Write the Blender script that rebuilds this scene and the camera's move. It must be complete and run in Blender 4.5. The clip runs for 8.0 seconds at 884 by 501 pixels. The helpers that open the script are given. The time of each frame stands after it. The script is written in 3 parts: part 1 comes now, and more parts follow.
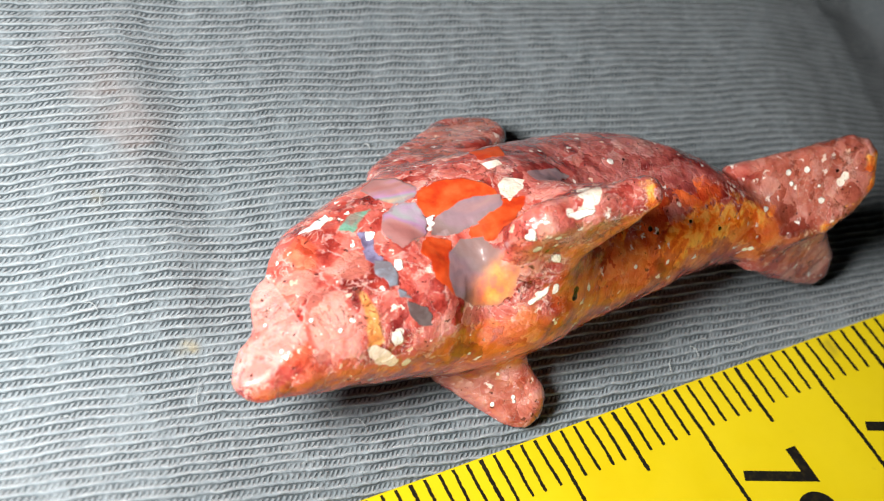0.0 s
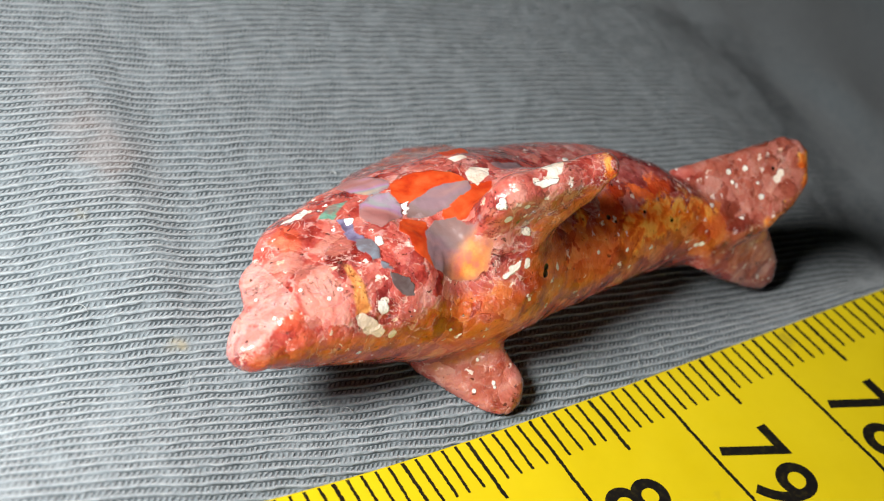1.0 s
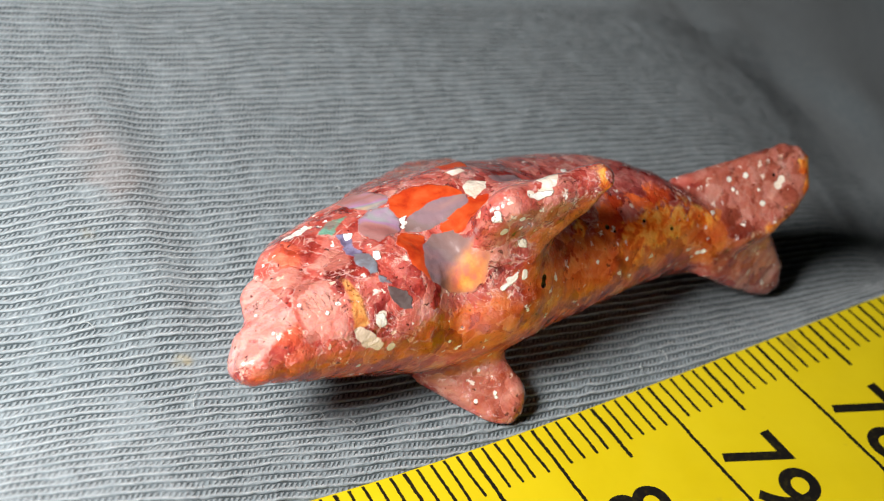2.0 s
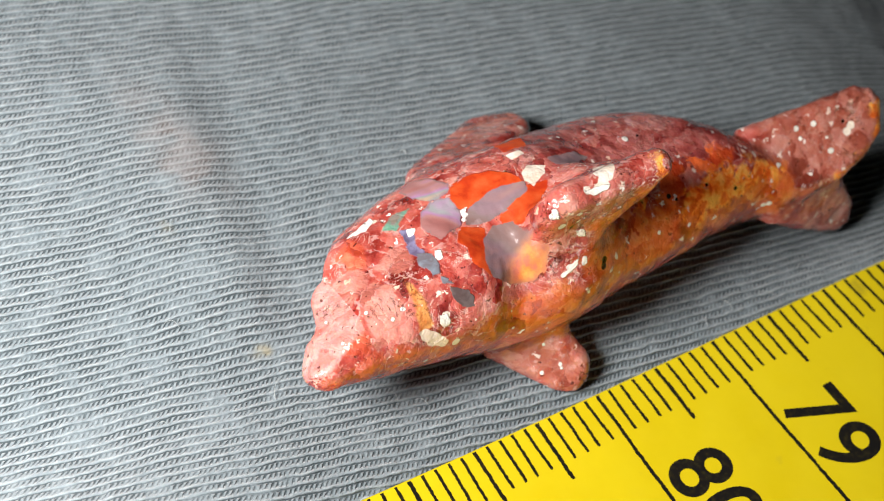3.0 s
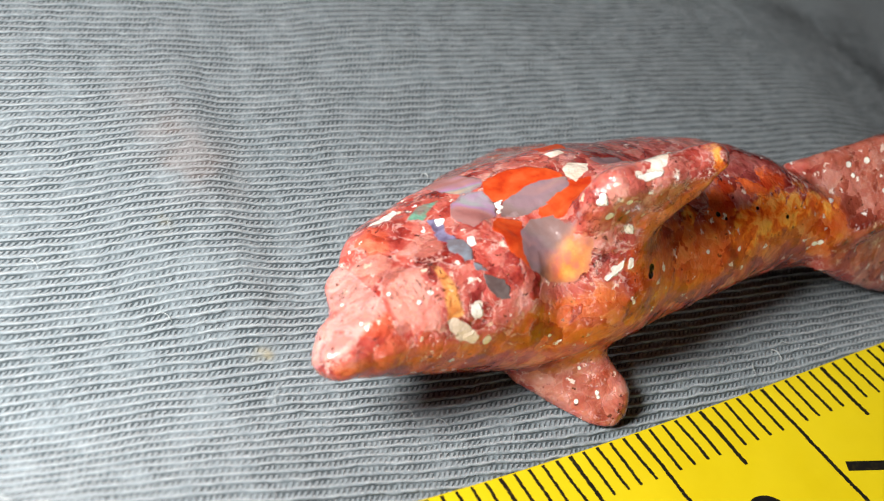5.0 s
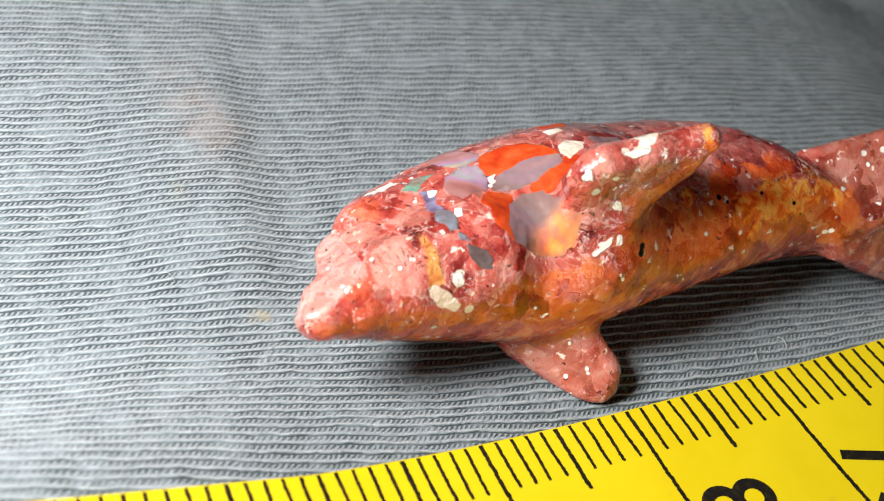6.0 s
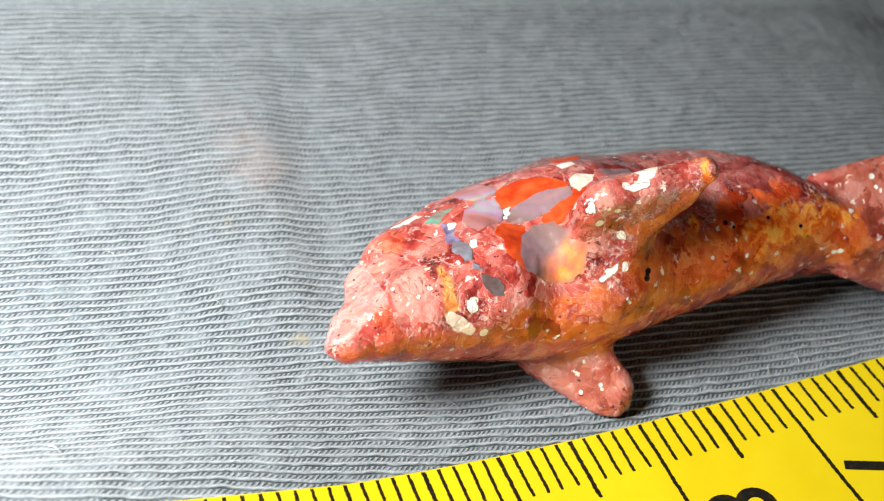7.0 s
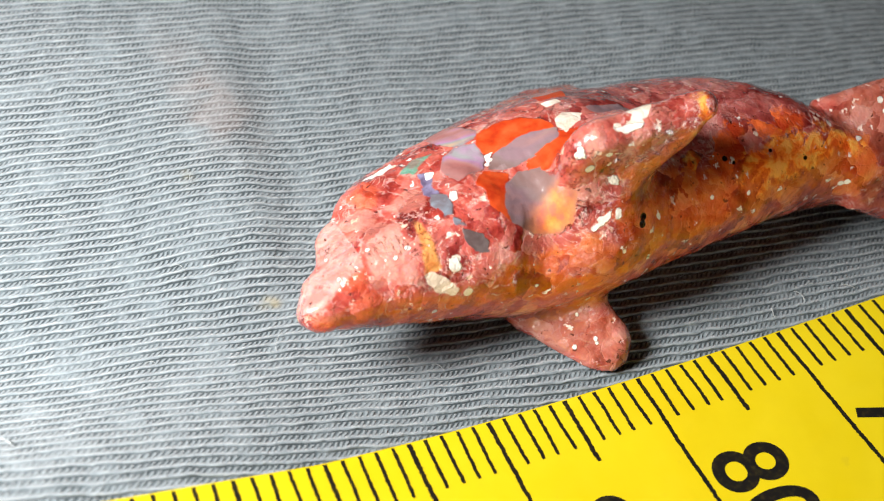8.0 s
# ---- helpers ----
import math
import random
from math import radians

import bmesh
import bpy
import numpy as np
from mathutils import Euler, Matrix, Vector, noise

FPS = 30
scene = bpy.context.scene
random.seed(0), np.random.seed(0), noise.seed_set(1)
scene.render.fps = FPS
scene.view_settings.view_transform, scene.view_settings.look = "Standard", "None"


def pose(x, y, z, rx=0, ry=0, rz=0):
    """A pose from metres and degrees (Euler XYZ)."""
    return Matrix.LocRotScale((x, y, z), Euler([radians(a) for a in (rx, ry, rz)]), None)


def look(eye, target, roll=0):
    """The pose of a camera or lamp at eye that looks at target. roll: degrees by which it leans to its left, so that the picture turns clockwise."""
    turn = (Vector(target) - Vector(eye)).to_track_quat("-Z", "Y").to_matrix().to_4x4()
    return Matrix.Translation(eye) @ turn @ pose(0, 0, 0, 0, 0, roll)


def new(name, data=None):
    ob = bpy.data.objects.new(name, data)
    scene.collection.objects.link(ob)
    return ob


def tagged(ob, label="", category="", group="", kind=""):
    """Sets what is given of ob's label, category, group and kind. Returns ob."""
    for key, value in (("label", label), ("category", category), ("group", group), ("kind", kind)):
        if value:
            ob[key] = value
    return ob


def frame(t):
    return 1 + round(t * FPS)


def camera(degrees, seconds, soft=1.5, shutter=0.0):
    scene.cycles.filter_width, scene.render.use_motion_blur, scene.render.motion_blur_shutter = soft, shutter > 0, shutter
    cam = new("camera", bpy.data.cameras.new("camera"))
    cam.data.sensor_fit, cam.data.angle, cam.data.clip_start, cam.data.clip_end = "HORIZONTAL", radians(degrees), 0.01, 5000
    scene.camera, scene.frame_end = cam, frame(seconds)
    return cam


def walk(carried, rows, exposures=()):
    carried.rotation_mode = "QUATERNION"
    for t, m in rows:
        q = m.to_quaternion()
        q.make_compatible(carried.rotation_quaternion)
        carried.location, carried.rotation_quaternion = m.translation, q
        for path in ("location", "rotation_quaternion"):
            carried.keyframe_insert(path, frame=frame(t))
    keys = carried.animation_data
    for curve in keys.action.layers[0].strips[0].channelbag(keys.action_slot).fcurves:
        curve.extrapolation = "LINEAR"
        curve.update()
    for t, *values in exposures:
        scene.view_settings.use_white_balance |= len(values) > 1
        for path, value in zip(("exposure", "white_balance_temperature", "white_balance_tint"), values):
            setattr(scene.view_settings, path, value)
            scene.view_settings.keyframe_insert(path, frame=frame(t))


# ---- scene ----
cam = camera(41.71, 8.0, soft=1.1)
PATH = [
    (0, (-0.04645, -0.01339, 0.05972), (0.00110, 0.02259, -0.02056), 33.28),
    (0.2, (-0.04957, -0.01343, 0.05843), (0.00307, 0.02489, -0.01748), 30.83),
    (0.5, (-0.05295, -0.01721, 0.05776), (0.00132, 0.02387, -0.01549), 29.71),
    (0.8, (-0.05426, -0.02086, 0.05617), (0.00182, 0.02259, -0.01431), 28.52),
    (1, (-0.05265, -0.02311, 0.05472), (0.00304, 0.02331, -0.01416), 27.31),
    (1.2, (-0.05209, -0.02349, 0.05475), (0.00435, 0.02476, -0.01224), 26.48),
    (2.3, (-0.05068, -0.02443, 0.05874), (-0.00072, 0.02310, -0.01368), 22.83),
    (2.5, (-0.04977, -0.02162, 0.06160), (-0.00261, 0.02242, -0.01479), 22.39),
    (2.8, (-0.04921, -0.01771, 0.06416), (-0.00374, 0.02177, -0.01566), 23.32),
    (3, (-0.04785, -0.01723, 0.06545), (-0.00574, 0.02140, -0.01662), 22.18),
    (3.2, (-0.04855, -0.01503, 0.06573), (-0.00537, 0.02166, -0.01667), 22.46),
    (3.5, (-0.04375, -0.00985, 0.06291), (-0.00072, 0.02408, -0.02074), 24.71),
    (3.7, (-0.04338, -0.01076, 0.05718), (0.00401, 0.02406, -0.02370), 25.68),
    (4, (-0.04290, -0.01206, 0.05518), (0.00543, 0.02619, -0.02357), 25.23),
    (4.2, (-0.04464, -0.01495, 0.05653), (0.00376, 0.02779, -0.01983), 22.32),
    (4.5, (-0.04846, -0.02045, 0.05366), (0.00038, 0.02748, -0.01926), 22.22),
    (5, (-0.05038, -0.02219, 0.05153), (-0.00180, 0.02958, -0.01891), 21.49),
    (5.2, (-0.05038, -0.02274, 0.05085), (-0.00178, 0.03007, -0.01880), 21.45),
    (6.3, (-0.04262, -0.03060, 0.05646), (-0.00940, 0.02696, -0.01827), 14.13),
    (6.5, (-0.04102, -0.03286, 0.05902), (-0.01210, 0.02573, -0.01668), 11.35),
    (6.8, (-0.04198, -0.03124, 0.05879), (-0.01074, 0.02636, -0.01673), 12.54),
    (7, (-0.04378, -0.03047, 0.05916), (-0.01059, 0.02805, -0.01483), 12.75),
    (7.3, (-0.05060, -0.03089, 0.06114), (-0.01489, 0.02516, -0.01359), 14.54),
    (7.5, (-0.04916, -0.03009, 0.06314), (-0.01586, 0.02421, -0.01395), 13.09),
    (7.8, (-0.04490, -0.02882, 0.05797), (-0.01014, 0.02498, -0.01882), 14.35),
    (8, (-0.04111, -0.02556, 0.05683), (-0.00839, 0.02648, -0.02206), 12.45),
]
walk(cam, [(t, look(eye, target, roll)) for t, eye, target, roll in PATH],
     exposures=[(0, 0.22), (0.5, 0.05), (1.0, 0.0), (2.5, -0.04), (3.2, 0.0), (4.0, 0.22), (4.5, 0.14), (5.0, 0.04), (6.5, 0.14), (7.0, 0.24), (7.3, 0.40), (7.5, 0.36), (7.8, 0.18), (8.0, 0.14)])
cam.data.dof.use_dof, cam.data.dof.focus_distance, cam.data.dof.aperture_fstop = True, 0.068, 57.0

MM = 0.001

# ---- light ----
world = bpy.data.worlds.new("world")
scene.world = world
world.use_nodes = True
background = world.node_tree.nodes["Background"]
background.inputs["Color"].default_value = (1.0, 0.95, 0.90, 1)
background.inputs["Strength"].default_value = 0.0015


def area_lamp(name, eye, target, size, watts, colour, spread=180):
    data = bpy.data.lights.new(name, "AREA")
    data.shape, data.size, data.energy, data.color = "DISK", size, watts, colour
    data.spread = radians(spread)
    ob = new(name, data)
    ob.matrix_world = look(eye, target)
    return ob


area_lamp("desk_lamp", (-0.085, 0.0115, 0.061), (-0.049, 0.010, 0.0), 0.030, 0.147, (1.0, 0.97, 0.95), 145)
# low fill lamp, added to brighten the figure's near flank
area_lamp("flank_fill", (-0.02, -0.30, 0.045), (0.0, 0.0, 0.005), 0.10, 0.18, (1.0, 0.95, 0.90))


# ---- materials ----
class Nodes:
    """A small builder of node materials."""

    def __init__(self, name):
        self.material = bpy.data.materials.new(name)
        self.material.use_nodes = True
        self.tree = self.material.node_tree
        self.shader = self.tree.nodes["Principled BSDF"]

    def node(self, kind, **values):
        made = self.tree.nodes.new(kind)
        for key, value in values.items():
            made.inputs[key].default_value = value
        return made

    def link(self, a, b):
        self.tree.links.new(a, b)

    def put(self, name, source):
        if isinstance(source, (int, float, tuple)):
            self.shader.inputs[name].default_value = source
        else:
            self.link(source, self.shader.inputs[name])

    def place(self):
        return self.tree.nodes.new("ShaderNodeTexCoord").outputs["Object"]

    def attribute(self, name):
        made = self.tree.nodes.new("ShaderNodeAttribute")
        made.attribute_name = name
        return made.outputs["Fac"]

    def noise(self, scale, detail=4.0, rough=0.55, warp=0.0, vector=None):
        made = self.node("ShaderNodeTexNoise", Scale=scale, Detail=detail, Roughness=rough, Distortion=warp)
        self.link(vector or self.place(), made.inputs["Vector"])
        return made.outputs["Fac"]

    def cells(self, scale, feature="F1", vector=None):
        made = self.node("ShaderNodeTexVoronoi", Scale=scale)
        made.feature = feature
        self.link(vector or self.place(), made.inputs["Vector"])
        return made

    def sums(self, how, a, b=0.0, c=0.0):
        made = self.tree.nodes.new("ShaderNodeMath")
        made.operation = how
        for k, source in enumerate((a, b, c)):
            if isinstance(source, (int, float)):
                made.inputs[k].default_value = source
            else:
                self.link(source, made.inputs[k])
        return made.outputs[0]

    def span(self, source, low, high, out_low=0.0, out_high=1.0):
        made = self.node("ShaderNodeMapRange")
        made.interpolation_type = "SMOOTHSTEP"
        self.link(source, made.inputs["Value"])
        for key, value in (("From Min", low), ("From Max", high), ("To Min", out_low), ("To Max", out_high)):
            made.inputs[key].default_value = value
        return made.outputs["Result"]

    def mix(self, factor, a, b):
        made = self.tree.nodes.new("ShaderNodeMix")
        made.data_type = "RGBA"
        for key, source in ((0, factor), (6, a), (7, b)):
            if isinstance(source, (int, float)):
                made.inputs[key].default_value = source
            elif isinstance(source, tuple):
                made.inputs[key].default_value = (*source, 1)
            else:
                self.link(source, made.inputs[key])
        return made.outputs[2]

    def ramp(self, source, stops):
        made = self.tree.nodes.new("ShaderNodeValToRGB")
        while len(made.color_ramp.elements) < len(stops):
            made.color_ramp.elements.new(0.5)
        for element, (at, colour) in zip(made.color_ramp.elements, stops):
            element.position, element.color = at, (*colour, 1)
        self.link(source, made.inputs["Fac"])
        return made.outputs["Color"]

    def bump(self, height, strength, distance, before=None):
        made = self.node("ShaderNodeBump", Strength=strength, Distance=distance)
        self.link(height, made.inputs["Height"])
        if before:
            self.link(before, made.inputs["Normal"])
        return made.outputs["Normal"]


def cloth_material():
    n = Nodes("grey jersey")
    course, flat = n.attribute("course"), n.attribute("flat")
    course = n.sums("ADD", course, n.sums("MULTIPLY", n.sums("SUBTRACT", n.noise(1000, 4, 0.6), 0.5), 0.42))
    row, f = n.sums("FLOOR", course), n.sums("FRACT", course)
    lot = n.tree.nodes.new("ShaderNodeTexWhiteNoise")
    lot.noise_dimensions = "1D"
    n.link(row, lot.inputs["W"])
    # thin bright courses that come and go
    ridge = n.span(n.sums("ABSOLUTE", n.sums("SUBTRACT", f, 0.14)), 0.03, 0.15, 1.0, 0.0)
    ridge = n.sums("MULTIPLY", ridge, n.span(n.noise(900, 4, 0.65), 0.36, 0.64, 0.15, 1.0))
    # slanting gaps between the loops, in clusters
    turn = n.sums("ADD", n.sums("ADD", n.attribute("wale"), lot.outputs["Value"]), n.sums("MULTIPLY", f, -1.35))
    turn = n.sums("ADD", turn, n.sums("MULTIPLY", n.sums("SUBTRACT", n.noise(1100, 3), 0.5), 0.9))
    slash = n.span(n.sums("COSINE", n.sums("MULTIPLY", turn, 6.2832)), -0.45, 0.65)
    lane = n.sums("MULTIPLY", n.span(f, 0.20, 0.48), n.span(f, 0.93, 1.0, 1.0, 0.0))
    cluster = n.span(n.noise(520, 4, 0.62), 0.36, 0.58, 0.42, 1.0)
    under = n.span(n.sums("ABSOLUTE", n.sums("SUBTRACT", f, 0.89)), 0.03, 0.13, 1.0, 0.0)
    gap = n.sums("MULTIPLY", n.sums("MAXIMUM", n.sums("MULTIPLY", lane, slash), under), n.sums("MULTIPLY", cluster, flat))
    fuzz = n.noise(2300, 5, 0.7)
    tone = n.ramp(n.noise(55, 3), [(0.3, (0.156, 0.194, 0.211)), (0.7, (0.198, 0.237, 0.256))])
    tone = n.mix(n.span(n.noise(700, 4, 0.65), 0.35, 0.70, 0.0, 0.15), tone, (0.252, 0.298, 0.318))
    tone = n.mix(n.span(fuzz, 0.35, 0.70, 0.0, 0.60), tone, (0.315, 0.356, 0.376))
    # lit course tops and shaded gaps, both painted into the colour
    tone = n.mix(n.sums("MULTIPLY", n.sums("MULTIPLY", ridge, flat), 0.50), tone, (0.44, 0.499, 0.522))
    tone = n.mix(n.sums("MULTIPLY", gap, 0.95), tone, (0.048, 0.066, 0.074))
    tone = n.mix(n.span(n.attribute("pink"), 0.0, 1.0, 0.0, 0.26), tone, (0.34, 0.23, 0.19))
    tone = n.mix(n.span(n.attribute("ochre"), 0.0, 1.0, 0.0, 0.5), tone, (0.34, 0.27, 0.12))
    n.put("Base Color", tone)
    n.put("Roughness", 0.95)
    n.put("Specular IOR Level", 0.10)
    n.put("Sheen Weight", 0.25)
    n.put("Sheen Roughness", 0.5)
    height = n.sums("SUBTRACT", n.sums("MULTIPLY", ridge, 0.55), gap)
    height = n.sums("ADD", n.sums("MULTIPLY", height, flat), n.sums("MULTIPLY", fuzz, 0.9))
    n.put("Normal", n.bump(height, 0.9, 0.00013))
    return n.material


def tape_material():
    n = Nodes("yellow tape")
    tone = n.ramp(n.noise(160, 4), [(0.3, (0.66, 0.505, 0.006)), (0.7, (0.72, 0.565, 0.010))])
    tone = n.mix(n.span(n.noise(900, 3), 0.68, 0.80, 0.0, 0.35), tone, (0.55, 0.42, 0.02))
    tone = n.mix(n.span(n.attribute("smudge"), 0.0, 1.0, 0.0, 0.8), tone, (0.16, 0.12, 0.03))
    n.put("Base Color", tone)
    n.put("Roughness", n.span(n.noise(700, 3), 0.3, 0.7, 0.38, 0.55))
    n.put("Specular IOR Level", 0.22)
    n.put("Normal", n.bump(n.noise(1500, 2), 0.2, 0.00005))
    return n.material


def ink_material():
    n = Nodes("black ink")
    n.put("Base Color", n.ramp(n.noise(3500, 3), [(0.50, (0.006, 0.005, 0.004)), (0.80, (0.040, 0.032, 0.008))]))
    n.put("Roughness", 0.5)
    return n.material


def lint_material():
    n = Nodes("pale lint")
    n.put("Base Color", n.ramp(n.noise(3000, 2), [(0.3, (0.34, 0.37, 0.37)), (0.7, (0.46, 0.49, 0.48))]))
    n.put("Roughness", 0.8)
    return n.material


def stone_material():
    n = Nodes("polished matrix opal")
    where = n.place()

    def shaken(scale, reach):
        """Places pushed about by noise, so that cells get ragged edges."""
        jitter = n.node("ShaderNodeTexNoise", Scale=scale, Detail=4.0, Roughness=0.65)
        n.link(where, jitter.inputs["Vector"])
        shrink, add = n.node("ShaderNodeVectorMath"), n.node("ShaderNodeVectorMath")
        shrink.operation, add.operation = "SCALE", "ADD"
        shrink.inputs["Scale"].default_value = reach
        n.link(jitter.outputs["Color"], shrink.inputs[0])
        n.link(where, add.inputs[0])
        n.link(shrink.outputs[0], add.inputs[1])
        return add.outputs[0]

    def parted(cell):
        made = n.node("ShaderNodeSeparateColor")
        n.link(cell.outputs["Color"], made.inputs["Color"])
        return made.outputs

    ragged = shaken(420.0, 0.0026)
    flake = parted(n.cells(820, "F1", ragged))
    crumb = parted(n.cells(2100, "F1", shaken(1300.0, 0.0008)))
    seam = n.cells(820, "DISTANCE_TO_EDGE", ragged).outputs["Distance"]
    flow = n.noise(230, 4, 0.56, 1.8)
    small = n.noise(1100, 3, 0.55, 0.8)
    mixed = n.sums("ADD", n.sums("MULTIPLY", flow, 0.75), n.sums("MULTIPLY", n.sums("SUBTRACT", flake["Red"], 0.5), 0.25))
    mixed = n.sums("ADD", mixed, n.sums("MULTIPLY", n.sums("SUBTRACT", crumb["Red"], 0.5), 0.05))
    mixed = n.sums("ADD", mixed, n.sums("MULTIPLY", n.sums("SUBTRACT", small, 0.5), 0.11))
    tone = n.ramp(mixed, [(0.20, (0.150, 0.012, 0.009)), (0.29, (0.310, 0.035, 0.026)), (0.38, (0.430, 0.080, 0.060)), (0.48, (0.520, 0.143, 0.112)), (0.60, (0.610, 0.262, 0.214))])
    # lace of paler rims round the flakes
    lace = n.sums("MULTIPLY", n.span(seam, 0.02, 0.10, 1.0, 0.0), n.span(small, 0.45, 0.62))
    tone = n.mix(n.sums("MULTIPLY", lace, 0.55), tone, (0.70, 0.42, 0.37))
    # threads of pale and dark stone that curl through the matrix
    thread = n.sums("ABSOLUTE", n.sums("SUBTRACT", n.noise(430, 4, 0.6, 2.6), 0.5))
    pale_thread = n.sums("MULTIPLY", n.span(thread, 0.004, 0.020, 1.0, 0.0), n.span(n.noise(300, 2), 0.46, 0.60))
    tone = n.mix(n.sums("MULTIPLY", pale_thread, 0.75), tone, (0.76, 0.50, 0.43))
    crack = n.sums("ABSOLUTE", n.sums("SUBTRACT", n.noise(520, 5, 0.65, 3.0), 0.46))
    crack = n.sums("MULTIPLY", n.span(crack, 0.004, 0.016, 1.0, 0.0), n.span(n.noise(260, 2, 0.5, 1.0), 0.58, 0.68))
    jag = n.sums("SUBTRACT", n.noise(2700, 3, 0.7), 0.5)
    edge = n.sums("MULTIPLY", n.sums("SUBTRACT", n.noise(800, 6, 0.72), 0.5), 1.25)
    wide = n.sums("MULTIPLY", n.sums("SUBTRACT", n.noise(520, 6, 0.7), 0.5), 3.4)
    crisp = n.sums("ADD", wide, n.sums("MULTIPLY", n.sums("SUBTRACT", flake["Green"], 0.5), 0.9))

    shard = parted(n.cells(900, "F1", shaken(900.0, 0.0004)))
    broken = n.sums("ADD", n.sums("MULTIPLY", n.sums("SUBTRACT", shard["Red"], 0.5), 0.16), n.sums("MULTIPLY", edge, 0.30))

    def region(name, rough, soft):
        return n.span(n.sums("ADD", n.attribute(name), rough), -soft, soft, 1.0, 0.0)

    def over(name, rough, soft, amount, colour):
        return n.mix(n.sums("MULTIPLY", region(name, rough, soft), amount), tone, colour)

    tone = over("mauve", crisp, 0.8, 0.7, n.ramp(mixed, [(0.20, (0.16, 0.025, 0.025)), (0.31, (0.30, 0.068, 0.059)), (0.42, (0.40, 0.122, 0.110)), (0.58, (0.54, 0.252, 0.225))]))
    tone = over("dusty", crisp, 0.8, 0.75, n.ramp(mixed, [(0.22, (0.26, 0.059, 0.034)), (0.34, (0.39, 0.117, 0.077)), (0.46, (0.48, 0.184, 0.139)), (0.6, (0.60, 0.315, 0.252))]))
    tone = over("amber", crisp, 0.6, 0.85, n.ramp(mixed, [(0.20, (0.28, 0.024, 0.005)), (0.32, (0.50, 0.074, 0.012)), (0.44, (0.67, 0.150, 0.027)), (0.60, (0.76, 0.270, 0.074))]))
    # brown stone behind the dorsal fin, with its orange glow painted into the colour
    tone = over("brown", crisp, 0.35, 0.9, n.ramp(mixed, [(0.26, (0.52, 0.048, 0.010)), (0.50, (0.90, 0.180, 0.034))]))
    tone = over("orange", n.sums("MULTIPLY", crisp, 0.25), 0.15, 0.9, n.ramp(mixed, [(0.24, (0.36, 0.045, 0.020)), (0.42, (0.58, 0.105, 0.055)), (0.6, (0.66, 0.20, 0.11))]))
    tone = over("pale", n.sums("MULTIPLY", crisp, 0.3), 0.10, 0.9, n.ramp(mixed, [(0.26, (0.40, 0.115, 0.086)), (0.38, (0.54, 0.207, 0.162)), (0.6, (0.64, 0.331, 0.275))]))
    tone = over("beak", edge, 0.15, 0.9, n.ramp(small, [(0.4, (0.47, 0.195, 0.165)), (0.6, (0.56, 0.30, 0.265))]))
    tone = over("crimson", crisp, 0.10, 0.85, n.ramp(mixed, [(0.25, (0.20, 0.022, 0.020)), (0.45, (0.44, 0.075, 0.062)), (0.6, (0.56, 0.19, 0.15))]))
    tone = over("stripe", broken, 0.12, 0.9, n.ramp(small, [(0.4, (0.50, 0.16, 0.04)), (0.6, (0.72, 0.34, 0.10))]))
    # gold tips and rims, and a highlight on the near flank painted as colour
    tone = over("gold", crisp, 0.30, 0.9, n.ramp(small, [(0.38, (0.70, 0.12, 0.015)), (0.48, (0.95, 0.27, 0.035)), (0.57, (1.0, 0.48, 0.10))]))
    red = region("red", n.sums("SUBTRACT", broken, 0.14), 0.03)
    tone = n.mix(red, tone, n.ramp(n.noise(900, 4), [(0.34, (0.40, 0.030, 0.008)), (0.48, (0.51, 0.054, 0.011)), (0.70, (0.57, 0.090, 0.024))]))
    slate = region("slate", broken, 0.03)
    tone = n.mix(slate, tone, n.ramp(small, [(0.4, (0.085, 0.056, 0.054)), (0.6, (0.13, 0.098, 0.096))]))
    blue = n.sums("MAXIMUM", region("blue", broken, 0.05), region("teal", broken, 0.05))
    tone = n.mix(region("blue", broken, 0.05), tone, n.ramp(small, [(0.4, (0.10, 0.075, 0.13)), (0.62, (0.22, 0.20, 0.32))]))
    tone = n.mix(region("teal", broken, 0.05), tone, n.ramp(small, [(0.4, (0.13, 0.115, 0.13)), (0.62, (0.19, 0.225, 0.27))]))
    opal = region("opal", n.sums("SUBTRACT", broken, 0.06), 0.05)
    play = n.ramp(n.noise(300, 3, 0.55, 0.7), [(0.30, (0.19, 0.105, 0.092)), (0.44, (0.205, 0.142, 0.138)), (0.55, (0.235, 0.150, 0.170)), (0.66, (0.29, 0.165, 0.165)), (0.75, (0.29, 0.22, 0.18))])
    play = n.mix(n.span(n.noise(950, 3), 0.60, 0.75, 0.0, 0.6), play, (0.36, 0.26, 0.26))
    play = n.mix(region("pearl", edge, 0.15), play, n.ramp(n.noise(280, 2, 0.5, 0.8), [(0.34, (0.30, 0.11, 0.10)), (0.46, (0.34, 0.165, 0.155)), (0.55, (0.33, 0.18, 0.29)), (0.62, (0.25, 0.25, 0.25)), (0.70, (0.40, 0.28, 0.19))]))
    play = n.mix(region("fire", n.sums("MULTIPLY", wide, 0.30), 0.80), play, n.ramp(n.noise(1100, 4), [(0.36, (0.62, 0.14, 0.07)), (0.50, (0.78, 0.21, 0.04)), (0.66, (0.88, 0.34, 0.06))]))
    tone = n.mix(opal, tone, play)
    green = region("green", broken, 0.08)
    tone = n.mix(green, tone, n.ramp(small, [(0.38, (0.22, 0.18, 0.15)), (0.6, (0.14, 0.29, 0.21))]))
    cream = region("cream", n.sums("ADD", n.sums("MULTIPLY", edge, 0.25), n.sums("MULTIPLY", jag, 0.10)), 0.03)
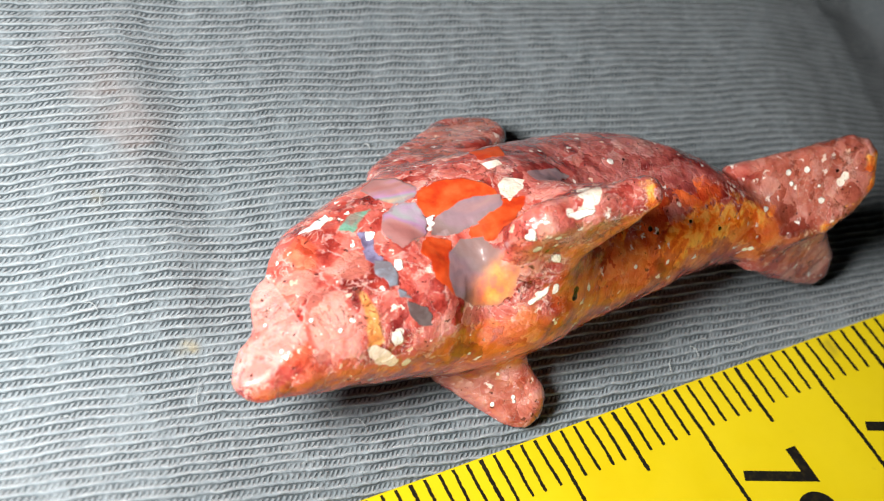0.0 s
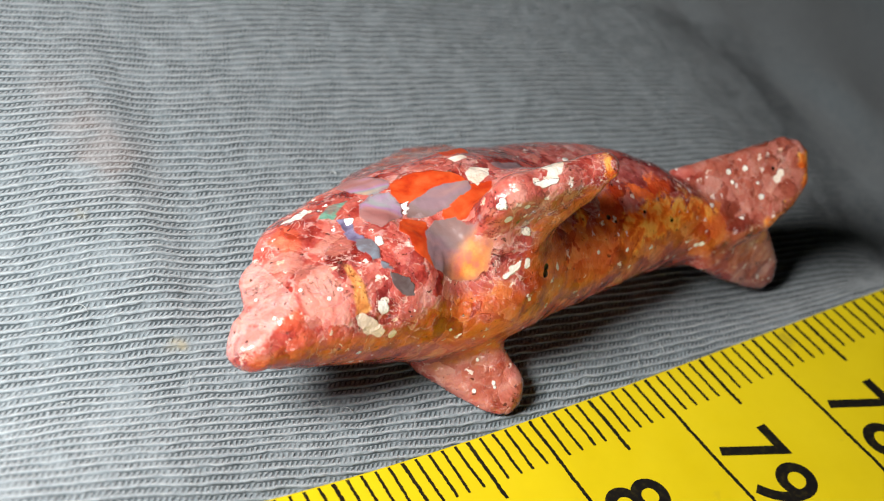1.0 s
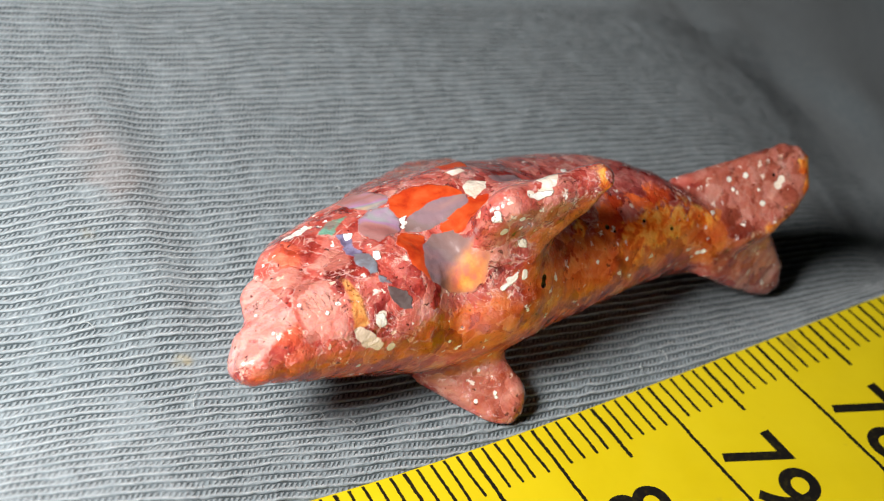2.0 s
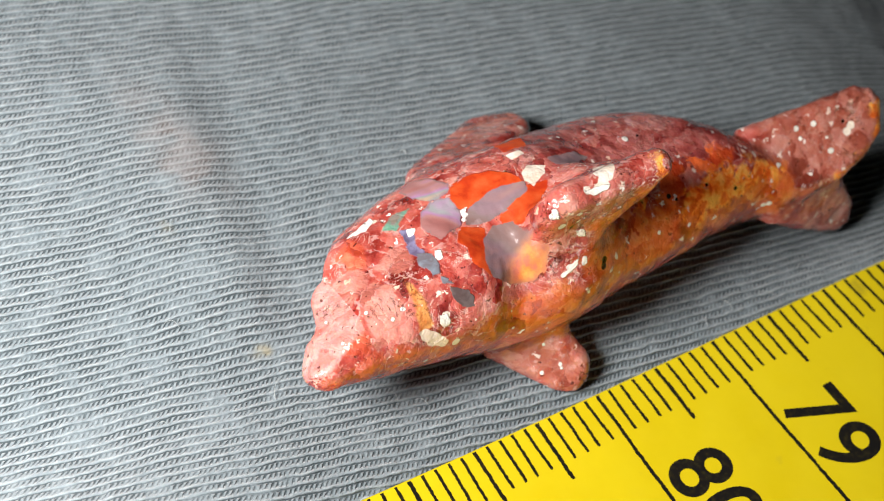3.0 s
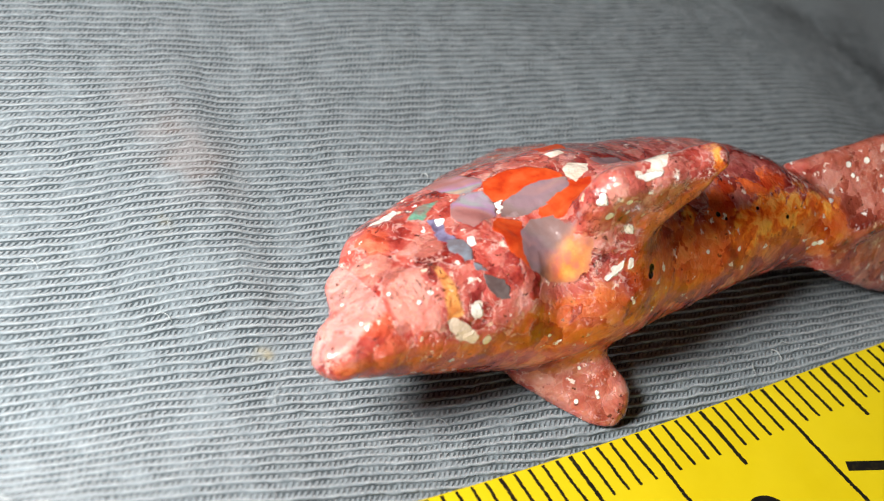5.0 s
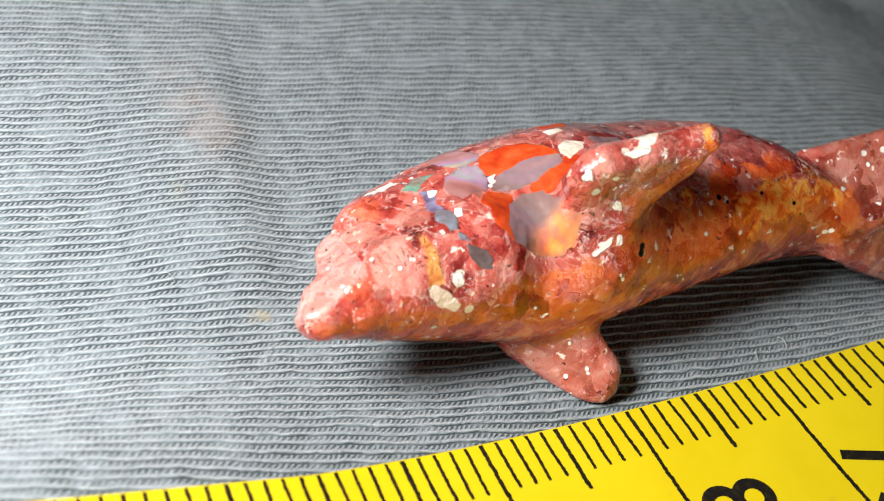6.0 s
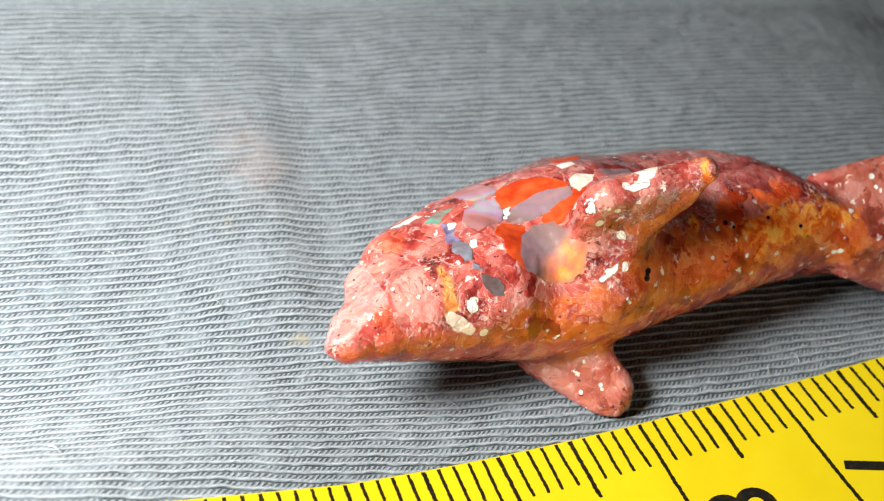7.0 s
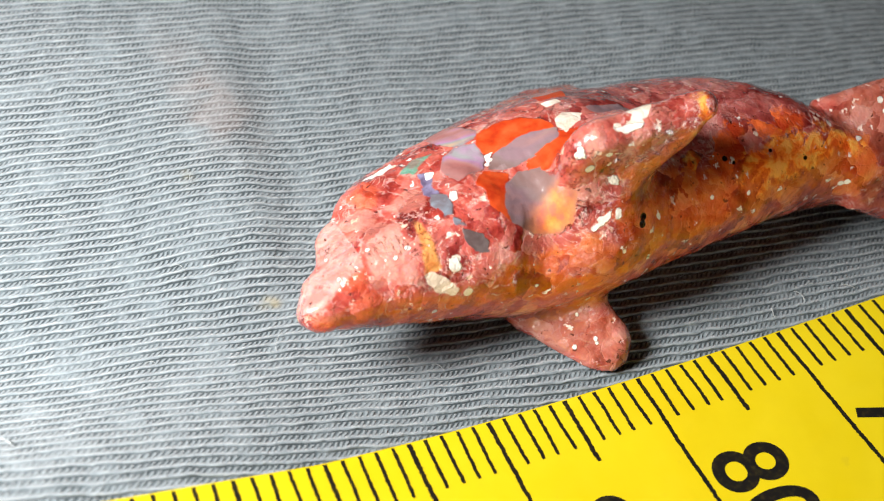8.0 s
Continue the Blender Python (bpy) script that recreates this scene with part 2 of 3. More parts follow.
    tone = n.mix(cream, tone, n.ramp(n.noise(700, 3), [(0.4, (0.72, 0.58, 0.46)), (0.6, (0.84, 0.75, 0.65))]))
    chip = region("chip", n.sums("MULTIPLY", jag, 0.22), 0.02)
    tone = n.mix(chip, tone, (0.84, 0.79, 0.72))
    # scattered pale flecks, from specks to slivers; glints are painted in among them
    cell = n.cells(1500, "F1", shaken(3000.0, 0.0010))
    pick = parted(cell)
    chosen = n.span(pick["Red"], 0.52, 0.53)
    size = n.span(pick["Green"], 0.2, 1.0, 0.05, 0.30)
    fleck = n.sums("MULTIPLY", chosen, n.sums("LESS_THAN", cell.outputs["Distance"], size))
    glassy = n.sums("MAXIMUM", n.sums("MAXIMUM", opal, blue), n.sums("MAXIMUM", red, slate))
    hard = n.sums("MAXIMUM", glassy, cream)
    fleck = n.sums("MULTIPLY", fleck, n.sums("SUBTRACT", 1.0, hard))
    tone = n.mix(fleck, tone, n.mix(pick["Blue"], (0.70, 0.40, 0.28), (0.95, 0.88, 0.82)))
    grit = n.span(n.noise(2300, 2, 0.5), 0.27, 0.31, 1.0, 0.0)
    grit = n.sums("MULTIPLY", grit, n.sums("SUBTRACT", 1.0, hard))
    tone = n.mix(n.sums("MULTIPLY", grit, 0.8), tone, (0.06, 0.010, 0.008))
    crack = n.sums("MULTIPLY", crack, n.sums("SUBTRACT", 1.0, hard))
    tone = n.mix(n.sums("MULTIPLY", crack, 0.75), tone, (0.075, 0.010, 0.008))
    hole = region("hole", n.sums("MULTIPLY", edge, 0.3), 0.02)
    tone = n.mix(hole, tone, (0.015, 0.006, 0.005))
    n.put("Base Color", tone)
    n.put("Roughness", n.sums("ADD", n.span(n.noise(900, 3, 0.6), 0.30, 0.72, 0.05, 0.24), n.sums("MULTIPLY", glassy, 0.32)))
    n.put("IOR", 1.46)
    n.put("Specular IOR Level", n.sums("SUBTRACT", 0.42, n.sums("MULTIPLY", glassy, 0.28)))
    n.put("Coat Weight", n.sums("SUBTRACT", 0.75, n.sums("MULTIPLY", glassy, 0.68)))
    n.put("Coat Roughness", 0.035)
    n.shader.subsurface_method = "RANDOM_WALK"
    n.put("Subsurface Weight", n.sums("MULTIPLY", n.sums("ADD", 0.12, n.sums("MULTIPLY", region("amber", n.sums("MULTIPLY", crisp, 0.4), 1.4), 0.80)), n.sums("SUBTRACT", 1.0, n.sums("MAXIMUM", n.sums("MAXIMUM", cream, chip), n.sums("MAXIMUM", fleck, glassy)))))
    n.put("Subsurface Radius", (1.0, 0.30, 0.07))
    n.put("Subsurface Scale", 0.0030)
    # pits, scratches, lifted flakes
    height = n.sums("ADD", n.sums("MULTIPLY", n.noise(420, 4, 0.6), 1.1), n.sums("MULTIPLY", n.span(seam, 0.0, 0.09), 0.05))
    height = n.sums("ADD", height, n.sums("MULTIPLY", n.noise(1900, 2, 0.6), 0.20))
    height = n.sums("ADD", height, n.sums("MULTIPLY", n.sums("MAXIMUM", fleck, chip), 0.30))
    height = n.sums("SUBTRACT", height, n.sums("ADD", n.sums("MULTIPLY", hole, 1.2), n.sums("ADD", n.sums("MULTIPLY", grit, 0.35), n.sums("MULTIPLY", crack, 0.45))))
    smooth = n.sums("SUBTRACT", 1.0, n.sums("MULTIPLY", glassy, 0.82))
    lacquer = n.sums("ADD", n.noise(560, 3, 0.5), n.sums("MULTIPLY", n.sums("SUBTRACT", n.sums("MAXIMUM", fleck, chip), n.sums("ADD", crack, grit)), 0.5))
    n.put("Coat Normal", n.bump(n.sums("MULTIPLY", lacquer, smooth), 1.0, 0.0007))
    n.put("Normal", n.bump(n.sums("MULTIPLY", n.sums("SUBTRACT", height, 0.78), smooth), 0.9, 0.00036))
    return n.material


CLOTH, YELLOW, INK, LINT, STONE = cloth_material(), tape_material(), ink_material(), lint_material(), stone_material()


# ---- mesh helpers (lengths in millimetres) ----
def mesh_from(name, verts, quads, material, smooth=True):
    data = bpy.data.meshes.new(name)
    verts, quads = np.asarray(verts, np.float32) * MM, np.asarray(quads, np.int32)
    data.vertices.add(len(verts))
    data.vertices.foreach_set("co", verts.ravel())
    data.loops.add(quads.size)
    data.loops.foreach_set("vertex_index", quads.ravel())
    data.polygons.add(len(quads))
    data.polygons.foreach_set("loop_start", np.arange(0, quads.size, quads.shape[1], dtype=np.int32))
    data.update(calc_edges=True)
    data.polygons.foreach_set("use_smooth", np.full(len(quads), smooth))
    data.materials.append(material)
    data.validate()
    return data


def float_layer(data, name, values):
    data.attributes.new(name, "FLOAT", "POINT").data.foreach_set("value", np.asarray(values, np.float32))


def grid_quads(rows, columns):
    a = (np.arange(rows - 1)[:, None] * columns + np.arange(columns - 1)).ravel()
    return np.stack([a, a + 1, a + columns + 1, a + columns], 1)


def ripple(x, y, seed, size):
    """Smooth value noise between -1 and 1 over the plane."""
    table = np.random.RandomState(seed).uniform(-1, 1, (64, 64))
    x, y = np.asarray(x) / size + 1000.0, np.asarray(y) / size + 1000.0
    i, j = np.floor(x).astype(int), np.floor(y).astype(int)
    u, v = x - i, y - j
    u, v = u * u * (3 - 2 * u), v * v * (3 - 2 * v)
    i0, i1, j0, j1 = i % 64, (i + 1) % 64, j % 64, (j + 1) % 64
    return (table[i0, j0] * (1 - u) + table[i1, j0] * u) * (1 - v) + (table[i0, j1] * (1 - u) + table[i1, j1] * u) * v


def step(x, low, high):
    t = np.clip((x - low) / (high - low), 0, 1)
    return t * t * (3 - 2 * t)


# ---- the tape's lie, and the cloth beneath it ----
def tape_edge(x):
    """Height and y of the tape's far edge over x."""
    c = np.clip(x, -30, 25) / 20
    slope = (1.301 + 3.108 * c - 0.993 * c * c) / 20
    z = 0.235 + 1.301 * c + 1.554 * c ** 2 - 0.331 * c ** 3 + slope * (x - c * 20)
    return z, 0.054 - 0.388 * c ** 2


def tape_rise(x):
    return 0.155 + 0.021 * np.clip(x, -30, 25) / 20


def cloth_height(x, y):
    z, edge = tape_edge(x)
    z = np.minimum(z, 8.0)
    under = z - 0.42 + tape_rise(x) * np.clip(edge - y, 0, 25)
    reach = 2.2 + 5.5 * step(-x, 14, 34)
    d = np.maximum(y - edge, 0)
    base = (z - 0.42) * np.exp(-(d / reach) ** 2)
    h = np.where(y < edge, under, base)
    # a soft crease left of the snout, and slow waves
    across = (x + 28.4) - 0.12 * (y - 18)
    crease = np.where(across < 0, np.exp(-(across / 6.5) ** 2), np.exp(-(across / 2.4) ** 2))
    h = h + 0.85 * crease * step(y, 9, 16) * (1 - step(y, 30, 42))
    h = h + 0.22 * ripple(x, y, 3, 9.0) * step(y, 1, 5) + 0.35 * ripple(x, y, 4, 21.0) * step(y, 18, 30)
    # the cloth folds down past its shoulder
    fold = x - 30.5 - 0.06 * (y - 18) + 2.2 * ripple(x, y, 5, 9.0)
    h = h - 3.4 * step(fold, -9.0, 15.0) - 0.10 * np.maximum(fold - 4, 0) * (1 - step(fold, 40, 60))
    h = h + 0.3 * ripple(x, y, 6, 6.0) * step(fold, -6.0, 6.0)
    return h


def axis_steps(low, high, fine, far, grow=1.25):
    inner = np.arange(low, high + fine / 2, fine)
    out, gap = [], fine
    while sum(out) < far:
        gap = min(gap * grow, 14.0)
        out.append(gap)
    out = np.cumsum(out)
    return np.concatenate([low - out[::-1], inner, inner[-1] + out])


def build_cloth():
    turn = radians(-7.3)
    u, v = axis_steps(-66, 42, 0.13, 260), axis_steps(-8.5, 43, 0.078, 260)
    U, V = np.meshgrid(u, v)
    x, y = U * math.cos(turn) - V * math.sin(turn), U * math.sin(turn) + V * math.cos(turn)
    warp = 0.12 * ripple(x, y, 7, 4.0) + 0.055 * ripple(x, y, 8, 1.3) + 0.25 * ripple(x, y, 9, 30.0)
    course = (V + warp) / 0.60
    f = course - np.floor(course)
    flat = step(U, -66, -62) * (1 - step(U, 38, 42)) * step(V, -8.5, -7.0) * (1 - step(V, 40, 43))
    knit = 0.065 * np.exp(-((f - 0.16) / 0.15) ** 2) * (0.7 + 0.7 * ripple(x, y, 13, 1.1)) - 0.05 * np.exp(-((f - 0.66) / 0.2) ** 2)
    z = cloth_height(x, y) + flat * (knit + 0.03 * ripple(x, y, 16, 0.7))
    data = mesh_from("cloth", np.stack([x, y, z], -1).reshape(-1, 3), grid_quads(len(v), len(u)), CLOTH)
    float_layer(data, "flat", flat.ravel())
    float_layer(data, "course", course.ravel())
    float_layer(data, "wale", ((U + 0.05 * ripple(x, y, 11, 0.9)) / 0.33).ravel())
    blot = np.exp(-((x + 27.5) / 2.6) ** 2 - ((y - 26.4) / 3.6) ** 2) + 0.4 * np.exp(-((x + 29) / 2) ** 2 - ((y - 32) / 4) ** 2)
    float_layer(data, "pink", np.clip(blot * (0.9 + 0.5 * ripple(x, y, 14, 1.0)), 0, 1).ravel())
    spot = np.exp(-((x + 28.9) / 0.7) ** 2 - ((y - 11.0) / 0.45) ** 2) + 0.35 * np.exp(-((x + 31) / 0.5) ** 2 - ((y - 21.2) / 1.2) ** 2)
    float_layer(data, "ochre", np.clip(spot * (0.9 + 0.6 * ripple(x, y, 15, 0.5)), 0, 1).ravel())
    return tagged(new("cloth", data), "grey-green ribbed jersey cloth with faint stains, spread out", "cloth", kind="structure")


build_cloth()


# ---- the tape measure ----
BAND = 20.0
_xs = np.linspace(-70, 60, 2601)
_z, _y = tape_edge(_xs)
_run = np.concatenate([[0], np.cumsum(np.sqrt(np.diff(_xs) ** 2 + np.diff(_z) ** 2 + np.diff(_y) ** 2))])
_run = _run - np.interp(0.0, _xs, _run)


def on_tape(s, v, lift=0.0):
    """A point s along the tape from its line, v inwards from its far edge."""
    x = np.interp(s, _run, _xs)
    z, y = tape_edge(x)
    rise = tape_rise(x)
    c = 1 / np.sqrt(1 + rise * rise)
    return np.stack([x, y - v * c, z + v * rise * c + lift], -1)


def part(name, data, parent, label=""):
    ob = new(name, data)
    ob.parent = parent
    return tagged(ob, label)


def strip(name, s, width, v0, v1, seed):
    """A printed line across the tape, with a ragged outline."""
    rng = np.random.RandomState(seed)
    count = max(int((v1 - v0) / 0.12), 4)
    v = np.linspace(v0, v1, count)
    middle = s + np.cumsum(rng.uniform(-0.012, 0.012, count))
    half = width / 2 * rng.uniform(0.75, 1.2, (2, count))
    half[:, -1] *= 0.75
    verts = np.concatenate([on_tape(middle - half[0], v, 0.012), on_tape(middle + half[1], v, 0.012)])
    a = np.arange(count - 1)
    return mesh_from(name, verts, np.stack([a, a + 1, a + 1 + count, a + count], 1), INK, False)


def numeral(character, s, v, tall, wide):
    """A digit that reads inwards across the tape, its top towards larger s."""
    curve = bpy.data.curves.new("numeral", "FONT")
    curve.body, curve.size, curve.resolution_u, curve.offset = character, 1.0, 6, 0.012
    probe = new("numeral", curve)
    flat = probe.to_mesh()
    co = np.empty(len(flat.vertices) * 3, np.float32)
    flat.vertices.foreach_get("co", co)
    co = co.reshape(-1, 3).astype(float)
    flat.calc_loop_triangles()
    tris = [tuple(t.vertices) for t in flat.loop_triangles]
    probe.to_mesh_clear()
    bpy.data.objects.remove(probe)
    low, high = co.min(0), co.max(0)
    across, up = (co[:, 0] - low[0]) / (high[0] - low[0]) * wide, (co[:, 1] - low[1]) / (high[1] - low[1]) * tall
    return mesh_from("numeral", on_tape(s + up, v + across, 0.013), tris, INK, False)


def build_tape():
    tape = new("tape_measure")
    s, v = np.arange(-62, 46.1, 0.5), np.concatenate([[0.0, 0.12], np.linspace(0.6, BAND - 0.6, 24), [BAND - 0.12, BAND]])
    S, V = np.meshgrid(s, v)
    top = on_tape(S, V)
    top[[0, -1], :, 2] -= 0.07
    low = on_tape(S, V, -0.33)
    n, quads = S.size, grid_quads(len(v), len(s))
    columns, rows = len(s), len(v)
    a, b = np.arange(columns - 1), (rows - 1) * columns + np.arange(columns - 1)
    c, d = np.arange(rows - 1) * columns, np.arange(rows - 1) * columns + columns - 1
    sides = [np.stack([a, a + n, a + 1 + n, a + 1], 1), np.stack([b, b + 1, b + 1 + n, b + n], 1),
             np.stack([c, c + columns, c + columns + n, c + n], 1), np.stack([d, d + n, d + columns + n, d + columns], 1)]
    data = mesh_from("band", np.concatenate([top.reshape(-1, 3), low.reshape(-1, 3)]), np.concatenate([quads[:, ::-1], quads + n, *sides]), YELLOW)
    smudge = np.exp(-((S - 12.4) / 0.55) ** 2 - ((V - 1.0) / 0.5) ** 2).ravel()
    float_layer(data, "smudge", np.concatenate([smudge, smudge * 0]))
    part("band", data, tape, "yellow vinyl band")
    for k in range(-58, 43):
        kind = 0 if k % 10 == 0 else 1 if k % 5 == 0 else 2
        width, end = ((0.27, BAND - 0.3), (0.29, 4.45), (0.225, 3.3))[kind]
        part("tick_mark", strip("tick_mark", k, width, 0.12, end, 500 + k), tape)
    for j, number in enumerate(("84", "83", "82", "81", "80", "79", "78", "77", "76")):
        s = -50 + 10 * j + 0.45
        part("numeral", numeral(number[0], s + 0.15, 6.4, 4.65, 2.7), tape)
        part("numeral", numeral(number[1], s + 0.2, 9.4, 4.65, 2.8), tape)
    return tagged(tape, "yellow measuring tape with black millimetre marks, lying on the cloth", "tape measure")


build_tape()


# ---- the carved dolphin ----
SPINE_X = np.array([-25.5, -23.5, -20.5, -16, -11, -6, -1, 3.5, 8.0])
SPINE_Y = np.array([8.29, 9.69, 10.28, 10.33, 10.02, 10.65, 10.73, 9.91, 7.65])
SPINE_Z = np.array([6.48, 4.81, 4.33, 4.60, 5.50, 5.14, 5.14, 5.01, 4.60])
HALF_Y = np.array([3.14, 4.22, 5.16, 6.20, 6.31, 6.10, 5.52, 4.02, 1.73])
HALF_Z = np.array([1.61, 3.05, 3.77, 4.66, 5.36, 4.51, 4.27, 4.32, 3.06])
BODY_LEAN = 0.0548
# each fin: root, tip, root and tip half width, half thickness, turn about its axis, blend
DORSAL = ((-11.23, 7.67, 11.58), (-6.13, 7.47, 14.41), 2.83, 0.67, 1.04, 1.52, 2.2)
NEAR_FLIPPER = ((-13.82, 5.56, 2.31), (-11.31, 2.38, 0.70), 2.65, 1.79, 0.90, 0.73, 1.0)
FAR_FLIPPER = ((-13.47, 16.70, 4.39), (-6.90, 20.14, 1.94), 2.67, 2.73, 0.78, -0.62, 1.0)
# the cuts on the beak: a point and the normal of each
BEAK_CUTS = (((-26.85, 6.47, 8.0), (-0.466, 0.379, 0.799)), ((-28.95, 6.2, 6.2), (-0.87, 0.42, 0.25)))
# each fluke, a rounded plate: a point of its upper face, that face's normal, half thickness, blend, outline in its plane
UPPER_FLUKE = ((11.47, 7.51, 9.05), (-0.369, -0.553, 0.747), 0.95, 0.7,
               ((-6.3, -0.34), (-5.76, 1.81), (-1.89, 2.17), (1.0, 2.44), (2.95, 2.62), (3.91, 2.31), (4.32, 1.51), (3.95, -0.44), (2.83, -1.59), (0.4, -3.1), (-3.25, -3.35)))
LOWER_FLUKE = ((13.35, 4.91, 4.01), (-0.012, -0.933, 0.36), 1.0, 0.9,
               ((-1.85, 3.63), (0.25, 1.92), (1.75, 0.08), (2.75, -1.36), (3.0, -3.24), (1.65, -3.61), (-1.55, -2.36), (-5.45, -0.42), (-6.85, 2.72)))


def along(values, x):
    h = np.diff(SPINE_X)
    d = np.diff(values) / h
    m = np.concatenate([d[:1], (d[:-1] * h[1:] + d[1:] * h[:-1]) / (h[:-1] + h[1:]), d[-1:]])
    i = np.clip(np.searchsorted(SPINE_X, x) - 1, 0, len(h) - 1)
    t = (x - SPINE_X[i]) / h[i]
    return (2 * t ** 3 - 3 * t ** 2 + 1) * values[i] + (t ** 3 - 2 * t ** 2 + t) * h[i] * m[i] + (3 * t ** 2 - 2 * t ** 3) * values[i + 1] + (t ** 3 - t ** 2) * h[i] * m[i + 1]


def blend(a, b, k):
    h = np.clip(0.5 + 0.5 * (b - a) / k, 0, 1)
    return b * (1 - h) + a * h - k * h * (1 - h)


def fin(p, root, tip, r0, r1, thick, turn, _):
    root, tip = np.array(root), np.array(tip)
    ahead = tip - root
    length = np.linalg.norm(ahead)
    ahead = ahead / length
    ref = np.array([0, 0, 1.0]) if abs(ahead[2]) < 0.8 else np.array([1.0, 0, 0])
    wide = np.cross(ahead, ref)
    wide /= np.linalg.norm(wide)
    flat = np.cross(ahead, wide)
    c, s = math.cos(turn), math.sin(turn)
    wide, flat = c * wide + s * flat, c * flat - s * wide
    q = p - root
    u, w, n = q @ ahead, q @ wide, q @ flat
    t = np.clip(u / length, 0, 1)
    d = np.hypot(u - t * length, w) - (r0 + (r1 - r0) * t)
    return np.hypot(np.maximum(d + thick, 0), n) - thick


def outline(p, corners):
    """Signed distance, over the first two axes, from the polygon of the corners, less than zero inside it."""
    x, y = p[..., 0], p[..., 1]
    best, inside = np.full(x.shape, 1e9), np.zeros(x.shape, bool)
    for (ax, ay), (bx, by) in zip(corners, (*corners[1:], corners[0])):
        ex, ey = bx - ax, by - ay
        t = np.clip(((x - ax) * ex + (y - ay) * ey) / (ex * ex + ey * ey), 0, 1)
        best = np.minimum(best, np.hypot(x - ax - t * ex, y - ay - t * ey))
        inside ^= ((ay > y) != (by > y)) & (x < ax + (y - ay) * ex / (ey if ey else 1e-9))
    return np.where(inside, -best, best)


def plate(p, centre, normal, thick, _, corners):
    normal = np.array(normal) / np.linalg.norm(normal)
    first = np.array((1.0, 0, 0)) - normal[0] * normal
    first /= np.linalg.norm(first)
    q = p - np.array(centre)
    d = outline(np.stack([q @ first, q @ np.cross(normal, first)], -1), corners)
    return np.hypot(np.maximum(d + thick - 0.3, 0), q @ normal + thick) - thick


def capsule(p, a, b, r0, r1):
    a, b = np.array(a), np.array(b)
    axis = b - a
    q = p - a
    t = np.clip(q @ axis / max(axis @ axis, 1e-9), 0, 1)
    return np.linalg.norm(q - t[..., None] * axis, axis=-1) - (r0 + (r1 - r0) * t)


def dolphin(p):
    """How far p lies outside the figure's skin."""
    x = np.clip(p[..., 0], SPINE_X[0], SPINE_X[-1])
    a, b = np.maximum(along(HALF_Y, x), 0.3), np.maximum(along(HALF_Z, x), 0.3)
    dy, dz = p[..., 1] - along(SPINE_Y, x), p[..., 2] - along(SPINE_Z, x)
    c, s = math.cos(BODY_LEAN), math.sin(BODY_LEAN)
    least = np.minimum(a, b)
    d = (np.sqrt(((c * dy + s * dz) / a) ** 2 + ((c * dz - s * dy) / b) ** 2 + ((p[..., 0] - x) / least) ** 2) - 1) * least
    d = blend(d, capsule(p, (-18.10, 8.30, 5.74), (-27.59, 6.26, 6.43), 4.13, 1.60), 0.9)
    # the flat cuts on top and at the front of the beak
    for point, normal in BEAK_CUTS:
        d = -blend(-d, -(p - np.array(point)) @ np.array(normal), 0.18)
    d = blend(d, capsule(p, (-9.0, 9.2, 10.6), (-6.8, 8.3, 12.0), 1.7, 1.0), 1.4)
    for shape in (DORSAL, NEAR_FLIPPER, FAR_FLIPPER):
        d = blend(d, fin(p, *shape), shape[-1])
    for shape in (UPPER_FLUKE, LOWER_FLUKE):
        d = blend(d, plate(p, *shape), shape[3])
    return d


def skin(low, high, gap):
    """The surface where dolphin() is zero, as a net of quads."""
    axes = [np.arange(a, b, gap) for a, b in zip(low, high)]
    field = np.stack([dolphin(np.stack(np.meshgrid([x], axes[1], axes[2], indexing="ij"), -1))[0] for x in axes[0]])
    # keep the underside on the cloth
    field = np.maximum(field, 0.02 - axes[2])
    inside = field < 0
    shape = np.array(field.shape) - 1
    corner = [(i, j, k) for i in (0, 1) for j in (0, 1) for k in (0, 1)]
    cut = lambda f, c: f[c[0]:c[0] + shape[0], c[1]:c[1] + shape[1], c[2]:c[2] + shape[2]]
    count = sum(cut(inside, c).astype(np.int8) for c in corner)
    cells = np.argwhere((count > 0) & (count < 8))
    value = np.stack([field[tuple((cells + c).T)] for c in corner], 1)
    total, hits = np.zeros((len(cells), 3)), np.zeros(len(cells))
    for i, a in enumerate(corner):
        for j, b in enumerate(corner):
            if j > i and sum(abs(p - q) for p, q in zip(a, b)) == 1:
                crossed = (value[:, i] < 0) != (value[:, j] < 0)
                t = np.where(crossed, value[:, i] / np.where(crossed, value[:, i] - value[:, j], 1), 0)
                total += crossed[:, None] * (np.array(a) + t[:, None] * (np.array(b) - np.array(a)))
                hits += crossed
    verts = np.array(low) + gap * (cells + total / hits[:, None])
    number = np.full(shape, -1)
    number[tuple(cells.T)] = np.arange(len(cells))
    quads = []
    for axis in range(3):
        e1, e2 = np.eye(3, dtype=int)[(axis + 1) % 3], np.eye(3, dtype=int)[(axis + 2) % 3]
        ahead = np.eye(3, dtype=int)[axis]
        first = inside[:shape[0], :shape[1], :shape[2]]
        second = cut(inside, ahead)
        for flip in (False, True):
            at = np.argwhere(first & ~second if not flip else ~first & second)
            at = at[(at > 0).all(1)]
            ring = [number[tuple((at - o).T)] for o in (0 * e1, e1, e1 + e2, e2)]
            quads.append(np.stack(ring if not flip else ring[::-1], 1))
    quads = np.concatenate(quads)
    return verts, quads[(quads >= 0).all(1)]


